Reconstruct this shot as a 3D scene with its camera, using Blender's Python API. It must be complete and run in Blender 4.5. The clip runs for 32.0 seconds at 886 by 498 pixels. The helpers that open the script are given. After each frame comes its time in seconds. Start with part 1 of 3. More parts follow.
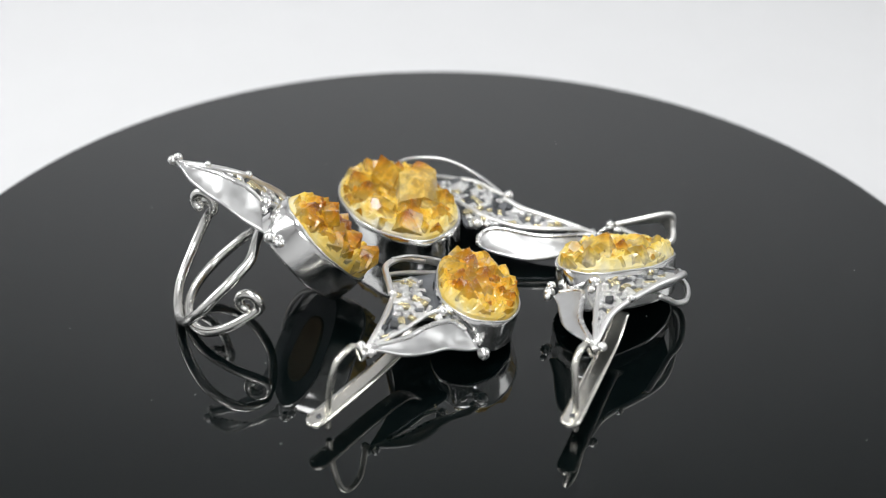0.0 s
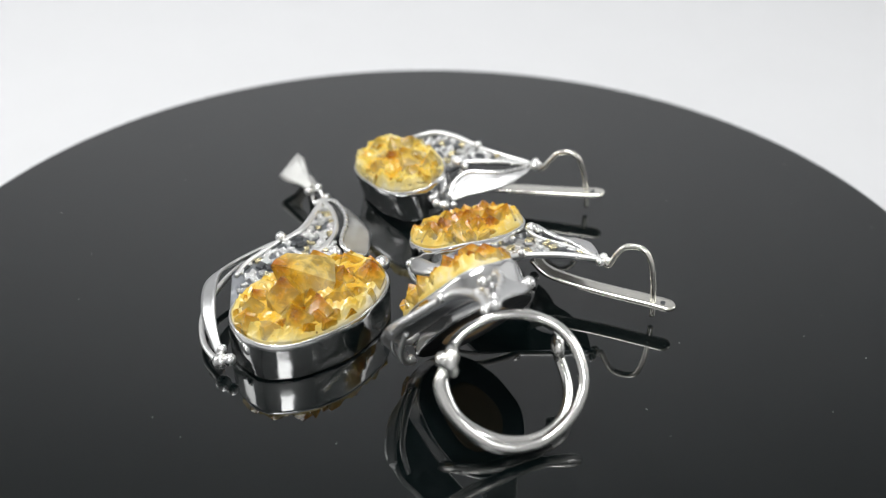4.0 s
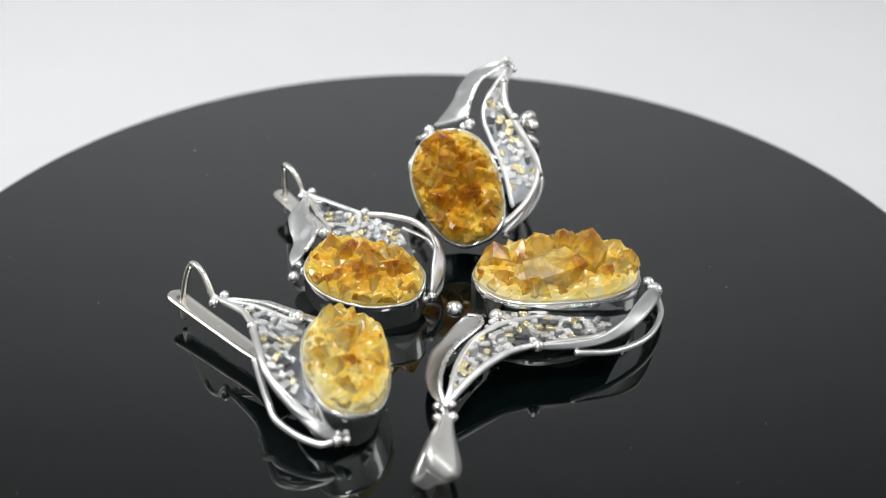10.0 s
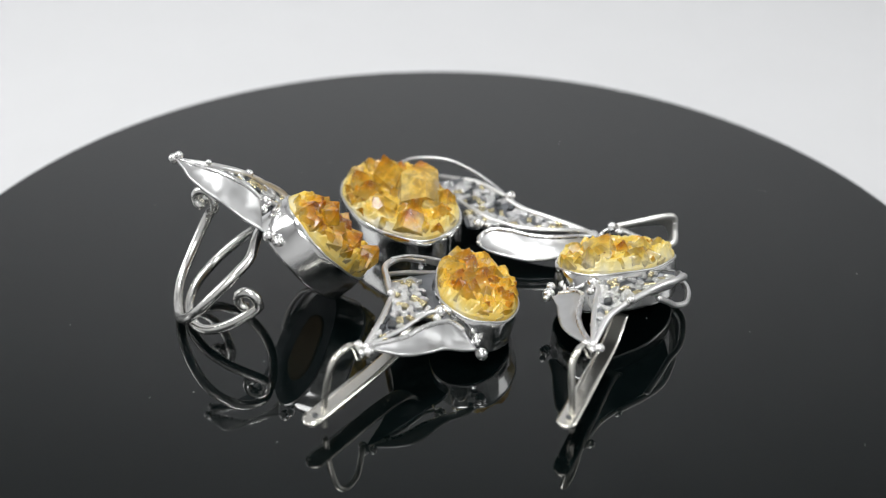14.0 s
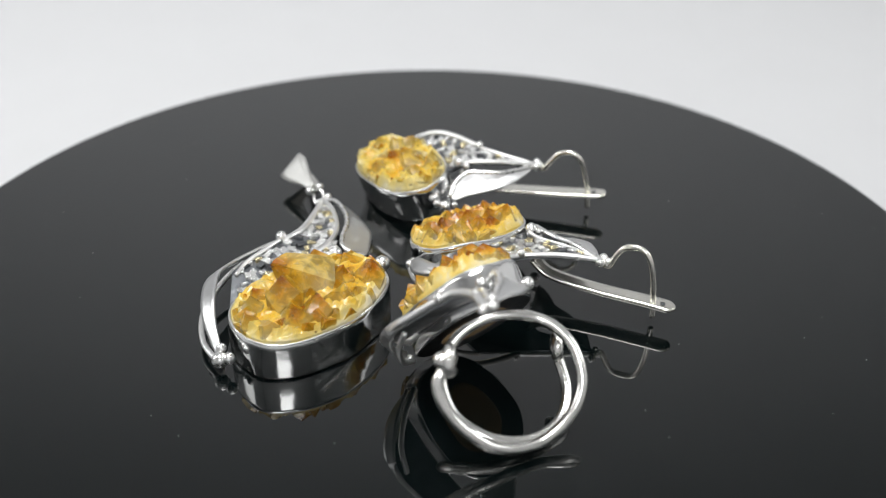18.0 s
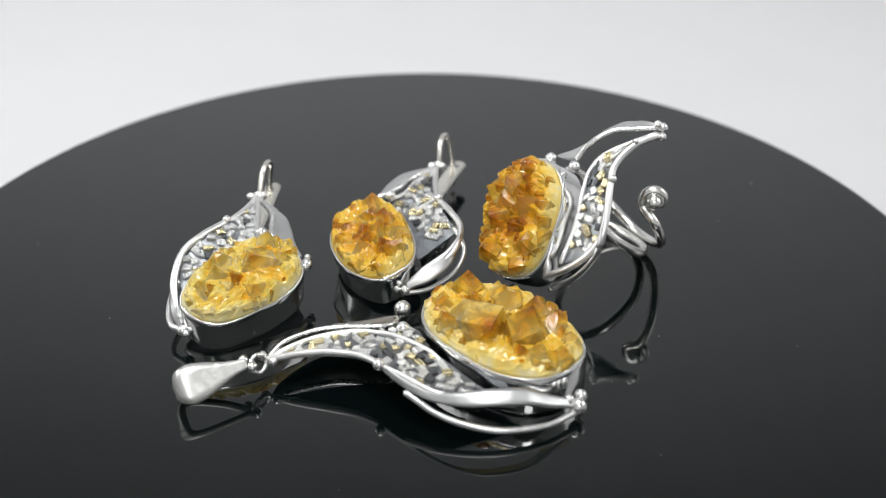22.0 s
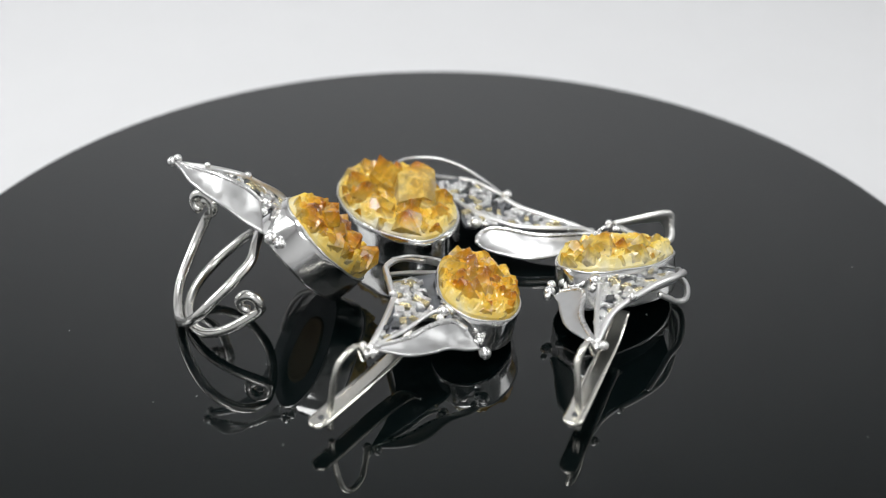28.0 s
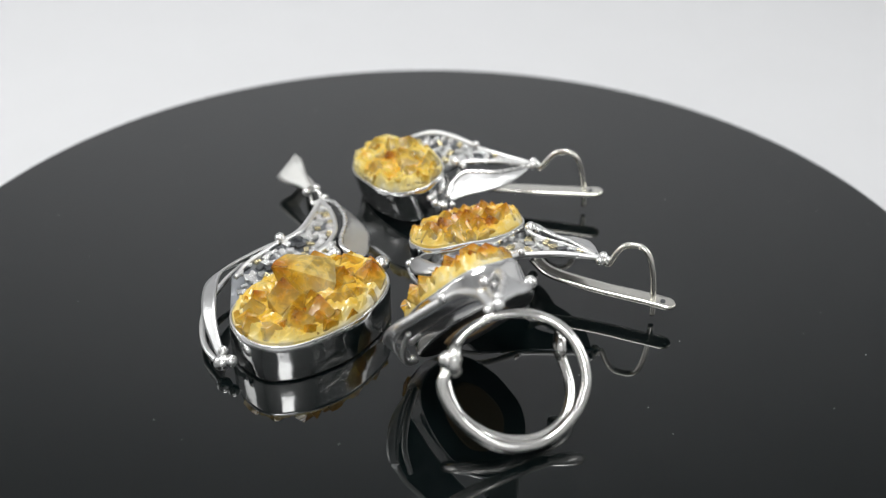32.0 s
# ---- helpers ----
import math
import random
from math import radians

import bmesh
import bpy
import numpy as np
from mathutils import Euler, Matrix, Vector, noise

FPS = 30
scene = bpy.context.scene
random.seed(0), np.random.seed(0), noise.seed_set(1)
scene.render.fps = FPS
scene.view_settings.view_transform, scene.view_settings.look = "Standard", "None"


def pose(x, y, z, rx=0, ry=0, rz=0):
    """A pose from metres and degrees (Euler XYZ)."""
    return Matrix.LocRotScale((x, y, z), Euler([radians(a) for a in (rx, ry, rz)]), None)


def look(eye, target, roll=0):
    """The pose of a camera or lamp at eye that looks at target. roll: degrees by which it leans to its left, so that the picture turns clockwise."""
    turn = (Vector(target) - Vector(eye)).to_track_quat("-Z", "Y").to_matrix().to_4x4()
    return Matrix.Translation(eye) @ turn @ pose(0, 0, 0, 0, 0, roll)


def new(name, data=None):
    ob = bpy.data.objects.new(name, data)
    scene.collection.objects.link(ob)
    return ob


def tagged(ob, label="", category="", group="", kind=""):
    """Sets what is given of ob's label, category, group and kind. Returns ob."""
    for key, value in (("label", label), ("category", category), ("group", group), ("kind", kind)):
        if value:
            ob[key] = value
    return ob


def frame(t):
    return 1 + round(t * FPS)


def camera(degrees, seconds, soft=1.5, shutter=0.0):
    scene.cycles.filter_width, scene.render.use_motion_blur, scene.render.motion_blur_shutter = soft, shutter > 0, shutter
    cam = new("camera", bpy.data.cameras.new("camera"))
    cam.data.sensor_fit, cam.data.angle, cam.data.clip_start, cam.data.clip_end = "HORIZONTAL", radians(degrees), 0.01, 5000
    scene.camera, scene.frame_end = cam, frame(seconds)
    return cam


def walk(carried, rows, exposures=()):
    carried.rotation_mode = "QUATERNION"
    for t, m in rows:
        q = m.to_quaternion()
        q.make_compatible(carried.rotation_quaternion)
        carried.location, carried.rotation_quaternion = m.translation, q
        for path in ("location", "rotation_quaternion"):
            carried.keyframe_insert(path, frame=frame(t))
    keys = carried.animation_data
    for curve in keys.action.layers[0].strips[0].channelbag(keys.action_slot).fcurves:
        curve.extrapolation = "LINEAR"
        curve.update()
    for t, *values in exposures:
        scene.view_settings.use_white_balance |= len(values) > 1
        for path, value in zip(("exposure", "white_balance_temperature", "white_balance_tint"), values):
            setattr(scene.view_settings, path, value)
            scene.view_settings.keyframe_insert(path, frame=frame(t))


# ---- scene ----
# ---- camera ----
cam = camera(40.56, 32.0, soft=1.15)
EYE = Vector((0.0, -0.165, 0.1161))
AIM = EYE + Vector((0.01143, 0.83925, -0.5436)) * 0.2
walk(cam, [(0, look(EYE, AIM, 0.2)), (32, look(EYE, AIM, 0.2))],
     [(0, 0.17), (9, 0.16), (10, 0.06), (12, 0.08), (15, 0.03), (18, 0.03), (22, 0.05), (28, 0.05), (32, 0.03)])
cam.data.dof.use_dof = True
cam.data.dof.focus_distance = 0.192
cam.data.dof.aperture_fstop = 15.0

# ---- world and light ----
world = bpy.data.worlds.new("studio")
scene.world = world
world.use_nodes = True
world.node_tree.nodes["Background"].inputs["Color"].default_value = (0.95, 0.97, 1.0, 1)
world.node_tree.nodes["Background"].inputs["Strength"].default_value = 0.02


def softbox(name, size, power, eye, aim, size_y=None):
    data = bpy.data.lights.new(name, "AREA")
    data.energy = power
    data.color = (0.99, 1.0, 0.995)
    data.size = size
    if size_y:
        data.shape, data.size_y = "RECTANGLE", size_y
    ob = new(name, data)
    ob.matrix_world = look(eye, aim)
    return tagged(ob, kind="structure")


softbox("softbox_top", 0.28, 2.8, (-0.05, 0.0, 0.62), (0.0, 0.0, 0.0), 0.24)
softbox("softbox_front", 0.16, 0.9, (0.03, -0.46, 0.42), (0.0, 0.0, 0.0), 0.13)
softbox("softbox_side_1", 0.30, 1.6, (-0.46, 0.06, 0.30), (0.02, 0.58, 0.28), 0.30)
softbox("softbox_side_2", 0.30, 1.05, (0.46, 0.06, 0.30), (-0.02, 0.58, 0.28), 0.30)


# ---- materials ----
def node_mat(name):
    m = bpy.data.materials.new(name)
    m.use_nodes = True
    return m, m.node_tree, m.node_tree.nodes["Principled BSDF"]


def metal(name, base, rough, bump=0.12, size=900.0, dark=None):
    m, nt, bs = node_mat(name)
    tc = nt.nodes.new("ShaderNodeTexCoord")
    n1 = nt.nodes.new("ShaderNodeTexNoise")
    n1.inputs["Scale"].default_value = size
    n1.inputs["Detail"].default_value = 4
    n2 = nt.nodes.new("ShaderNodeTexNoise")
    n2.inputs["Scale"].default_value = size * 0.22
    nt.links.new(tc.outputs["Object"], n1.inputs["Vector"])
    nt.links.new(tc.outputs["Object"], n2.inputs["Vector"])
    ramp = nt.nodes.new("ShaderNodeMapRange")
    ramp.inputs["To Min"].default_value = rough * 0.7
    ramp.inputs["To Max"].default_value = rough * 1.5
    nt.links.new(n1.outputs["Fac"], ramp.inputs["Value"])
    nt.links.new(ramp.outputs["Result"], bs.inputs["Roughness"])
    mix = nt.nodes.new("ShaderNodeMix")
    mix.data_type = "RGBA"
    mix.inputs["A"].default_value = (*base, 1)
    mix.inputs["B"].default_value = (*(dark or [c * 0.9 for c in base]), 1)
    nt.links.new(n2.outputs["Fac"], mix.inputs["Factor"])
    nt.links.new(mix.outputs["Result"], bs.inputs["Base Color"])
    bs.inputs["Metallic"].default_value = 1.0
    b = nt.nodes.new("ShaderNodeBump")
    b.inputs["Strength"].default_value = bump
    b.inputs["Distance"].default_value = 0.0006
    nt.links.new(n2.outputs["Fac"], b.inputs["Height"])
    nt.links.new(b.outputs["Normal"], bs.inputs["Normal"])
    return m


SILVER = metal("polished_silver", (0.82, 0.815, 0.805), 0.25, 0.30)
HAMMERED = metal("hammered_silver", (0.84, 0.835, 0.83), 0.13, 0.28, 420)
POLISHED = metal("bezel_silver", (0.87, 0.87, 0.865), 0.11, 0.14, 900)
BRIGHT = metal("sheet_silver", (0.63, 0.63, 0.63), 0.34, 0.28, 700)
WIRE = metal("silver_wire", (0.82, 0.815, 0.805), 0.34, 0.30)
SHANK = metal("shank_silver", (0.86, 0.85, 0.82), 0.20, 0.30)
WARM = metal("sterling_fitting", (0.82, 0.80, 0.74), 0.22, 0.2)
BRUSHED = metal("brushed_silver", (0.76, 0.755, 0.73), 0.40, 0.35, 1600)
OXIDE = metal("oxidised_silver", (0.16, 0.165, 0.175), 0.32, 0.45, 1400, (0.07, 0.075, 0.08))
PLATE = metal("blackened_plate", (0.34, 0.35, 0.37), 0.34, 0.5, 1100, (0.13, 0.14, 0.15))
CHIP = metal("silver_chip", (0.76, 0.76, 0.76), 0.26, 0.4, 1500)
GOLD = metal("gold_chip", (0.80, 0.71, 0.46), 0.20, 0.4, 1500)


def citrine(name, stops, glow, clear, sugar):
    """Yellow quartz: cloudy and pale at its root, golden above, brown at the tips; the mesh carries how far up it grew."""
    m, nt, bs = node_mat(name)

    def node(kind, **kw):
        n = nt.nodes.new("ShaderNode" + kind)
        for key, val in kw.items():
            n.inputs[key].default_value = val
        return n

    def calc(op, *src):
        n = nt.nodes.new("ShaderNodeMath")
        n.operation = op
        for k, v in enumerate(src):
            if isinstance(v, float):
                n.inputs[k].default_value = v
            else:
                nt.links.new(v, n.inputs[k])
        return n.outputs[0]

    def blend(fac, a, b):
        n = nt.nodes.new("ShaderNodeMix")
        n.data_type = "RGBA"
        nt.links.new(fac, n.inputs["Factor"])
        nt.links.new(a, n.inputs["A"])
        n.inputs["B"].default_value = (*b, 1)
        return n.outputs["Result"]

    def band(src, lo, hi, top):
        n = nt.nodes.new("ShaderNodeMapRange")
        n.interpolation_type = "SMOOTHSTEP"
        n.inputs["From Min"].default_value = lo
        n.inputs["From Max"].default_value = hi
        n.inputs["To Max"].default_value = top
        nt.links.new(src, n.inputs["Value"])
        return n.outputs["Result"]

    tc = node("TexCoord")
    grown = node("Attribute")
    grown.attribute_name = "growth"
    cloud = node("TexNoise", Scale=230.0, Detail=2.0)
    veils = node("TexNoise", Scale=520.0, Detail=3.0, Distortion=0.5)
    wisps = node("TexNoise", Scale=1500.0, Detail=3.0, Distortion=0.8)
    specks = node("TexVoronoi", Scale=620.0)
    grains = node("TexVoronoi", Scale=1500.0)
    for n in (cloud, veils, wisps, specks, grains):
        nt.links.new(tc.outputs["Object"], n.inputs["Vector"])
    level = calc("MULTIPLY_ADD", cloud.outputs["Fac"], 0.90, calc("ADD", grown.outputs["Fac"], -0.45))
    level = calc("MULTIPLY_ADD", veils.outputs["Fac"], 0.36, calc("ADD", level, -0.18))
    each = node("ObjectInfo")
    level = calc("MULTIPLY_ADD", each.outputs["Random"], 0.34, calc("ADD", level, -0.13))
    ramp = node("ValToRGB")
    nt.links.new(level, ramp.inputs["Fac"])
    els = ramp.color_ramp.elements
    while len(els) < len(stops):
        els.new(0.5)
    for e, (p, col) in zip(els, stops):
        e.position, e.color = p, (*col, 1)
    col = blend(band(wisps.outputs["Fac"], 0.56, 0.72, 0.34), ramp.outputs["Color"], (0.97, 0.87, 0.56))
    fleck = calc("MULTIPLY", calc("LESS_THAN", specks.outputs["Distance"], 0.13), band(cloud.outputs["Fac"], 0.50, 0.64, 0.85))
    col = blend(fleck, col, (0.13, 0.055, 0.008))
    nt.nodes.remove(bs)
    rough = band(grown.outputs["Fac"], 0.45, 0.12, sugar)
    bp = nt.nodes.new("ShaderNodeBump")
    bp.inputs["Distance"].default_value = 0.0004
    nt.links.new(calc("ADD", rough, 0.10), bp.inputs["Strength"])
    nt.links.new(calc("MULTIPLY_ADD", grains.outputs["Distance"], 0.8, veils.outputs["Fac"]), bp.inputs["Height"])
    # cloudy quartz scatters light back and onward; the clear parts between let the crystals behind show through, tinted
    back, onward = node("BsdfDiffuse"), node("BsdfTranslucent")
    cloudy = node("MixShader", Fac=glow)
    for k, n in enumerate((back, onward)):
        nt.links.new(col, n.inputs["Color"])
        nt.links.new(n.outputs["BSDF"], cloudy.inputs[k + 1])
    see = node("BsdfTransparent")
    nt.links.new(blend(calc("ADD", 0.0, 0.60), ramp.outputs["Color"], (1.0, 0.94, 0.55)), see.inputs["Color"])
    mix = node("MixShader")
    nt.links.new(calc("SUBTRACT", clear * 1.3, band(veils.outputs["Fac"], 0.40, 0.66, clear * 0.8)), mix.inputs["Fac"])
    nt.links.new(cloudy.outputs["Shader"], mix.inputs[1])
    nt.links.new(see.outputs["BSDF"], mix.inputs[2])
    fres = node("Fresnel", IOR=1.62)
    shine = node("BsdfGlossy", Roughness=0.03)
    nt.links.new(bp.outputs["Normal"], shine.inputs["Normal"])
    glaze = node("MixShader")
    nt.links.new(fres.outputs["Fac"], glaze.inputs["Fac"])
    nt.links.new(mix.outputs["Shader"], glaze.inputs[1])
    nt.links.new(shine.outputs["BSDF"], glaze.inputs[2])
    nt.links.new(glaze.outputs["Shader"], nt.nodes["Material Output"].inputs["Surface"])
    return m


AMBER = [(0.0, (0.96, 0.90, 0.68)), (0.24, (0.96, 0.76, 0.24)), (0.52, (0.93, 0.59, 0.06)), (0.80, (0.82, 0.38, 0.015)), (1.0, (0.56, 0.18, 0.004))]
STRAW = [(0.02, (0.96, 0.92, 0.76)), (0.34, (0.96, 0.84, 0.42)), (0.64, (0.94, 0.70, 0.13)), (0.88, (0.85, 0.42, 0.014)), (1.0, (0.50, 0.17, 0.008))]
CRYSTAL = citrine("citrine_crystal", AMBER, 0.34, 0.48, 0.16)
PALE = citrine("pale_citrine_crystal", STRAW, 0.34, 0.48, 0.16)
DRUSE = citrine("citrine_matrix", AMBER, 0.22, 0.14, 0.7)
PALEDRUSE = citrine("pale_citrine_matrix", STRAW, 0.22, 0.14, 0.7)


def acrylic():
    m, nt, bs = node_mat("black_acrylic")
    bs.inputs["Base Color"].default_value = (0.0012, 0.0026, 0.0027, 1)
    tc = nt.nodes.new("ShaderNodeTexCoord")
    n = nt.nodes.new("ShaderNodeTexNoise")
    n.inputs["Scale"].default_value = 60
    n.inputs["Detail"].default_value = 6
    r = nt.nodes.new("ShaderNodeMapRange")
    r.inputs["To Min"].default_value = 0.012
    r.inputs["To Max"].default_value = 0.035
    nt.links.new(tc.outputs["Object"], n.inputs["Vector"])
    nt.links.new(n.outputs["Fac"], r.inputs["Value"])
    nt.links.new(r.outputs["Result"], bs.inputs["Roughness"])
    bs.inputs["IOR"].default_value = 1.64
    return m


def plain(name, base, rough, scale=40.0, amount=0.04):
    m, nt, bs = node_mat(name)
    tc = nt.nodes.new("ShaderNodeTexCoord")
    n = nt.nodes.new("ShaderNodeTexNoise")
    n.inputs["Scale"].default_value = scale
    n.inputs["Detail"].default_value = 5
    mix = nt.nodes.new("ShaderNodeMix")
    mix.data_type = "RGBA"
    mix.inputs["A"].default_value = (*base, 1)
    mix.inputs["B"].default_value = (*[c * (1 - amount) for c in base], 1)
    nt.links.new(tc.outputs["Object"], n.inputs["Vector"])
    nt.links.new(n.outputs["Fac"], mix.inputs["Factor"])
    nt.links.new(mix.outputs["Result"], bs.inputs["Base Color"])
    bs.inputs["Roughness"].default_value = rough
    return m


ACRYLIC = acrylic()
PAPER = plain("white_paper", (0.588, 0.588, 0.60), 0.75)
TENT = plain("white_fabric", (0.80, 0.80, 0.80), 0.9)
WHITEPLASTIC = plain("white_plastic", (0.75, 0.75, 0.75), 0.35)
CORK = plain("felt_pad", (0.42, 0.28, 0.14), 0.8, 900, 0.3)

DUST = plain("dust", (0.42, 0.42, 0.40), 0.9, 2000, 0.3)
MM = 0.001


# ---- mesh helpers ----
def link_mesh(name, bm, mat, smooth=True):
    me = bpy.data.meshes.new(name)
    bmesh.ops.recalc_face_normals(bm, faces=bm.faces[:])
    if smooth:
        for f in bm.faces:
            f.smooth = True
    bm.to_mesh(me)
    bm.free()
    me.materials.append(mat)
    return me


def part(name, bm, mat, parent, label="", smooth=True):
    """One mesh under a thing or a part; the mesh is in millimetres of the disc's frame."""
    root = parent
    while root.parent:
        root = root.parent
    base = Vector(root["base"])
    for v in bm.verts:
        v.co = (v.co - base) * MM
    ob = new(name, link_mesh(name, bm, mat, smooth))
    ob.parent = parent
    if label:
        tagged(ob, label)
    return ob


def spline(pts, per=10):
    p = [Vector(q) for q in pts]
    p = [2 * p[0] - p[1]] + p + [2 * p[-1] - p[-2]]
    out = []
    for i in range(1, len(p) - 2):
        for k in range(per):
            t = k / per
            a, b, c, d = p[i - 1:i + 3]
            out.append(0.5 * (2 * b + (c - a) * t + (2 * a - 5 * b + 4 * c - d) * t * t + (3 * b - a - 3 * c + d) * t ** 3))
    out.append(p[-2])
    return out


def resample(pts, n):
    d = [0.0]
    for a, b in zip(pts, pts[1:]):
        d.append(d[-1] + (b - a).length)
    out, j = [], 0
    for i in range(n):
        s = d[-1] * i / (n - 1)
        while j < len(d) - 2 and d[j + 1] < s:
            j += 1
        w = (s - d[j]) / max(d[j + 1] - d[j], 1e-9)
        out.append(pts[j].lerp(pts[j + 1], min(max(w, 0), 1)))
    return out


def tube(bm, pts, radius, seg=10, up=None, flat=1.0):
    """Sweeps a round or flattened wire along pts; radius is a number or a function of 0..1."""
    up = Vector(up) if up else Vector((0.13, 0.07, 1)).normalized()
    rings = []
    for i, p in enumerate(pts):
        tan = (pts[min(i + 1, len(pts) - 1)] - pts[max(i - 1, 0)]).normalized()
        a = up - tan * up.dot(tan)
        if a.length < 1e-3:
            a = tan.orthogonal()
        a.normalize()
        if up.length and i:
            up = a if flat == 1.0 else up
        b = tan.cross(a)
        r = radius(i / (len(pts) - 1)) if callable(radius) else radius
        rings.append([bm.verts.new(p + (a * math.cos(k * math.tau / seg) * flat + b * math.sin(k * math.tau / seg)) * r) for k in range(seg)])
    for r1, r2 in zip(rings, rings[1:]):
        for k in range(seg):
            bm.faces.new((r1[k], r1[(k + 1) % seg], r2[(k + 1) % seg], r2[k]))
    for ring, p, s in ((rings[0], pts[0], -1), (rings[-1], pts[-1], 1)):
        q = pts[1] if s < 0 else pts[-2]
        r = radius(0.0 if s < 0 else 1.0) if callable(radius) else radius
        tip = bm.verts.new(p + (p - q).normalized() * r * 0.55)
        for k in range(seg):
            bm.faces.new((ring[k], ring[(k + 1) % seg], tip))
    return bm


def sheet(bm, edge_a, edge_b, n=26, m=7, bulge=0.0, thick=0.5, rough=0.0, up=(0, 0, 1)):
    """A sheet of metal lofted between two edges, domed by bulge, with thickness."""
    A, B = resample(edge_a, n), resample(edge_b, n)
    top, bot = [], []
    for i in range(n):
        ra, rb = [], []
        tan = (A[min(i + 1, n - 1)] - A[max(i - 1, 0)])
        across = B[i] - A[i]
        nor = tan.cross(across)
        if nor.length < 1e-6:
            nor = Vector(up)
        nor.normalize()
        if nor.dot(Vector(up)) < 0:
            nor.negate()
        for j in range(m):
            t = j / (m - 1)
            p = A[i].lerp(B[i], t) + nor * (bulge * (across.length / 6) * math.sin(math.pi * t))
            if rough:
                p += nor * rough * noise.noise(p * 0.55)
            ra.append(bm.verts.new(p + nor * thick * 0.5))
            rb.append(bm.verts.new(p - nor * thick * 0.5))
        top.append(ra)
        bot.append(rb)
    for i in range(n - 1):
        for j in range(m - 1):
            bm.faces.new((top[i][j], top[i][j + 1], top[i + 1][j + 1], top[i + 1][j]))
            bm.faces.new((bot[i][j], bot[i + 1][j], bot[i + 1][j + 1], bot[i][j + 1]))
        for j in (0, m - 1):
            bm.faces.new((top[i][j], top[i + 1][j], bot[i + 1][j], bot[i][j]))
    for i in (0, n - 1):
        for j in range(m - 1):
            bm.faces.new((top[i][j], top[i][j + 1], bot[i][j + 1], bot[i][j]))
    return bm


def ball(bm, p, r, sub=3):
    bmesh.ops.create_icosphere(bm, subdivisions=sub, radius=r, matrix=Matrix.Translation(Vector(p)))
    return bm


class Head:
    """The plane of a stone's rim: centre, long axis, cross axis and normal, in millimetres."""

    def __init__(self, centre, tilt, turn, a, b):
        self.c = Vector(centre)
        self.n = Vector((tilt[0], tilt[1], 1)).normalized()
        u = (Vector((1, 0, 0)) - self.n * self.n.x).normalized()
        v = self.n.cross(u)
        self.e1 = u * math.cos(turn) + v * math.sin(turn)
        self.e2 = v * math.cos(turn) - u * math.sin(turn)
        self.a, self.b = a, b

    def at(self, u, v, h=0.0):
        return self.c + self.e1 * u + self.e2 * v + self.n * h

    def rim(self, k, scale=1.0, h=0.0, out=0.0):
        c, s = math.cos(k), math.sin(k)
        r = (abs(c) ** 2.3 + abs(s) ** 2.3) ** (-1 / 2.3)
        wob = 1 + 0.018 * math.sin(3 * k + self.a) + 0.012 * math.sin(5 * k + self.b)
        return self.at((self.a * scale + out) * r * c * wob, (self.b * scale + out) * r * s * wob, h)


def thing(name, base, label, category, group=""):
    ob = new(name)
    ob.empty_display_size = 0.004
    ob["base"] = base
    return tagged(ob, label, category, group)


def bezel(root, hd, depth, seg=72, pad=False):
    """The silver cup of a stone: band wall, rolled rim, back plate."""
    rings = [(0.945, 0.10), (0.968, 0.22), (0.982, 0.10), (0.992, -0.25), (1.0, -0.6), (1.0, -0.75), (1.0, -depth * 0.5), (1.0, -depth + 0.5), (0.998, -depth + 0.36), (0.985, -depth + 0.10), (0.965, -depth)]
    bm = bmesh.new()
    loops = []
    for sc, h in rings:
        loop = []
        for k in range(seg):
            a = k * math.tau / seg
            wob = 0.07 * math.sin(7 * a + h) + 0.05 * math.sin(11 * a + 2 * h)
            loop.append(bm.verts.new(hd.rim(a, sc, h + (0.10 * math.sin(9 * a) if h > -0.1 else 0), wob)))
        loops.append(loop)
    for l1, l2 in zip(loops, loops[1:]):
        for k in range(seg):
            bm.faces.new((l1[k], l1[(k + 1) % seg], l2[(k + 1) % seg], l2[k]))
    body = part("bezel", bm, HAMMERED if pad else POLISHED, root, "polished silver bezel wall")
    bm = bmesh.new()
    outer = [bm.verts.new(hd.rim(k * math.tau / seg, 0.965, -depth)) for k in range(seg)]
    inner = [bm.verts.new(hd.rim(k * math.tau / seg, 0.5, -depth + 0.12)) for k in range(seg)]
    mid = bm.verts.new(hd.at(0, 0, -depth + 0.15))
    for k in range(seg):
        bm.faces.new((outer[k], outer[(k + 1) % seg], inner[(k + 1) % seg], inner[k]))
        bm.faces.new((inner[k], inner[(k + 1) % seg], mid))
    part("back_plate", bm, OXIDE, body, "dark silver back plate")
    if pad:
        bm = bmesh.new()
        edge = [[bm.verts.new(hd.rim(k * math.tau / 40, sc, -depth + h)) for k in range(40)] for sc, h in ((0.56, 0.1), (0.55, -0.10), (0.50, -0.16))]
        for l1, l2 in zip(edge, edge[1:]):
            for k in range(40):
                bm.faces.new((l1[k], l1[(k + 1) % 40], l2[(k + 1) % 40], l2[k]))
        bm.faces.new(edge[-1])
        part("back_window", bm, CORK, body, "tan oval back of the stone")
    bm = bmesh.new()
    loop = [hd.rim(k * math.tau / seg, 0.975, 0.12 + 0.12 * math.sin(6 * k * math.tau / seg)) for k in range(seg + 1)]
    tube(bm, loop, 0.18, 8, up=hd.n)
    part("rim", bm, BRIGHT, body, "bright rolled silver rim")
    return body


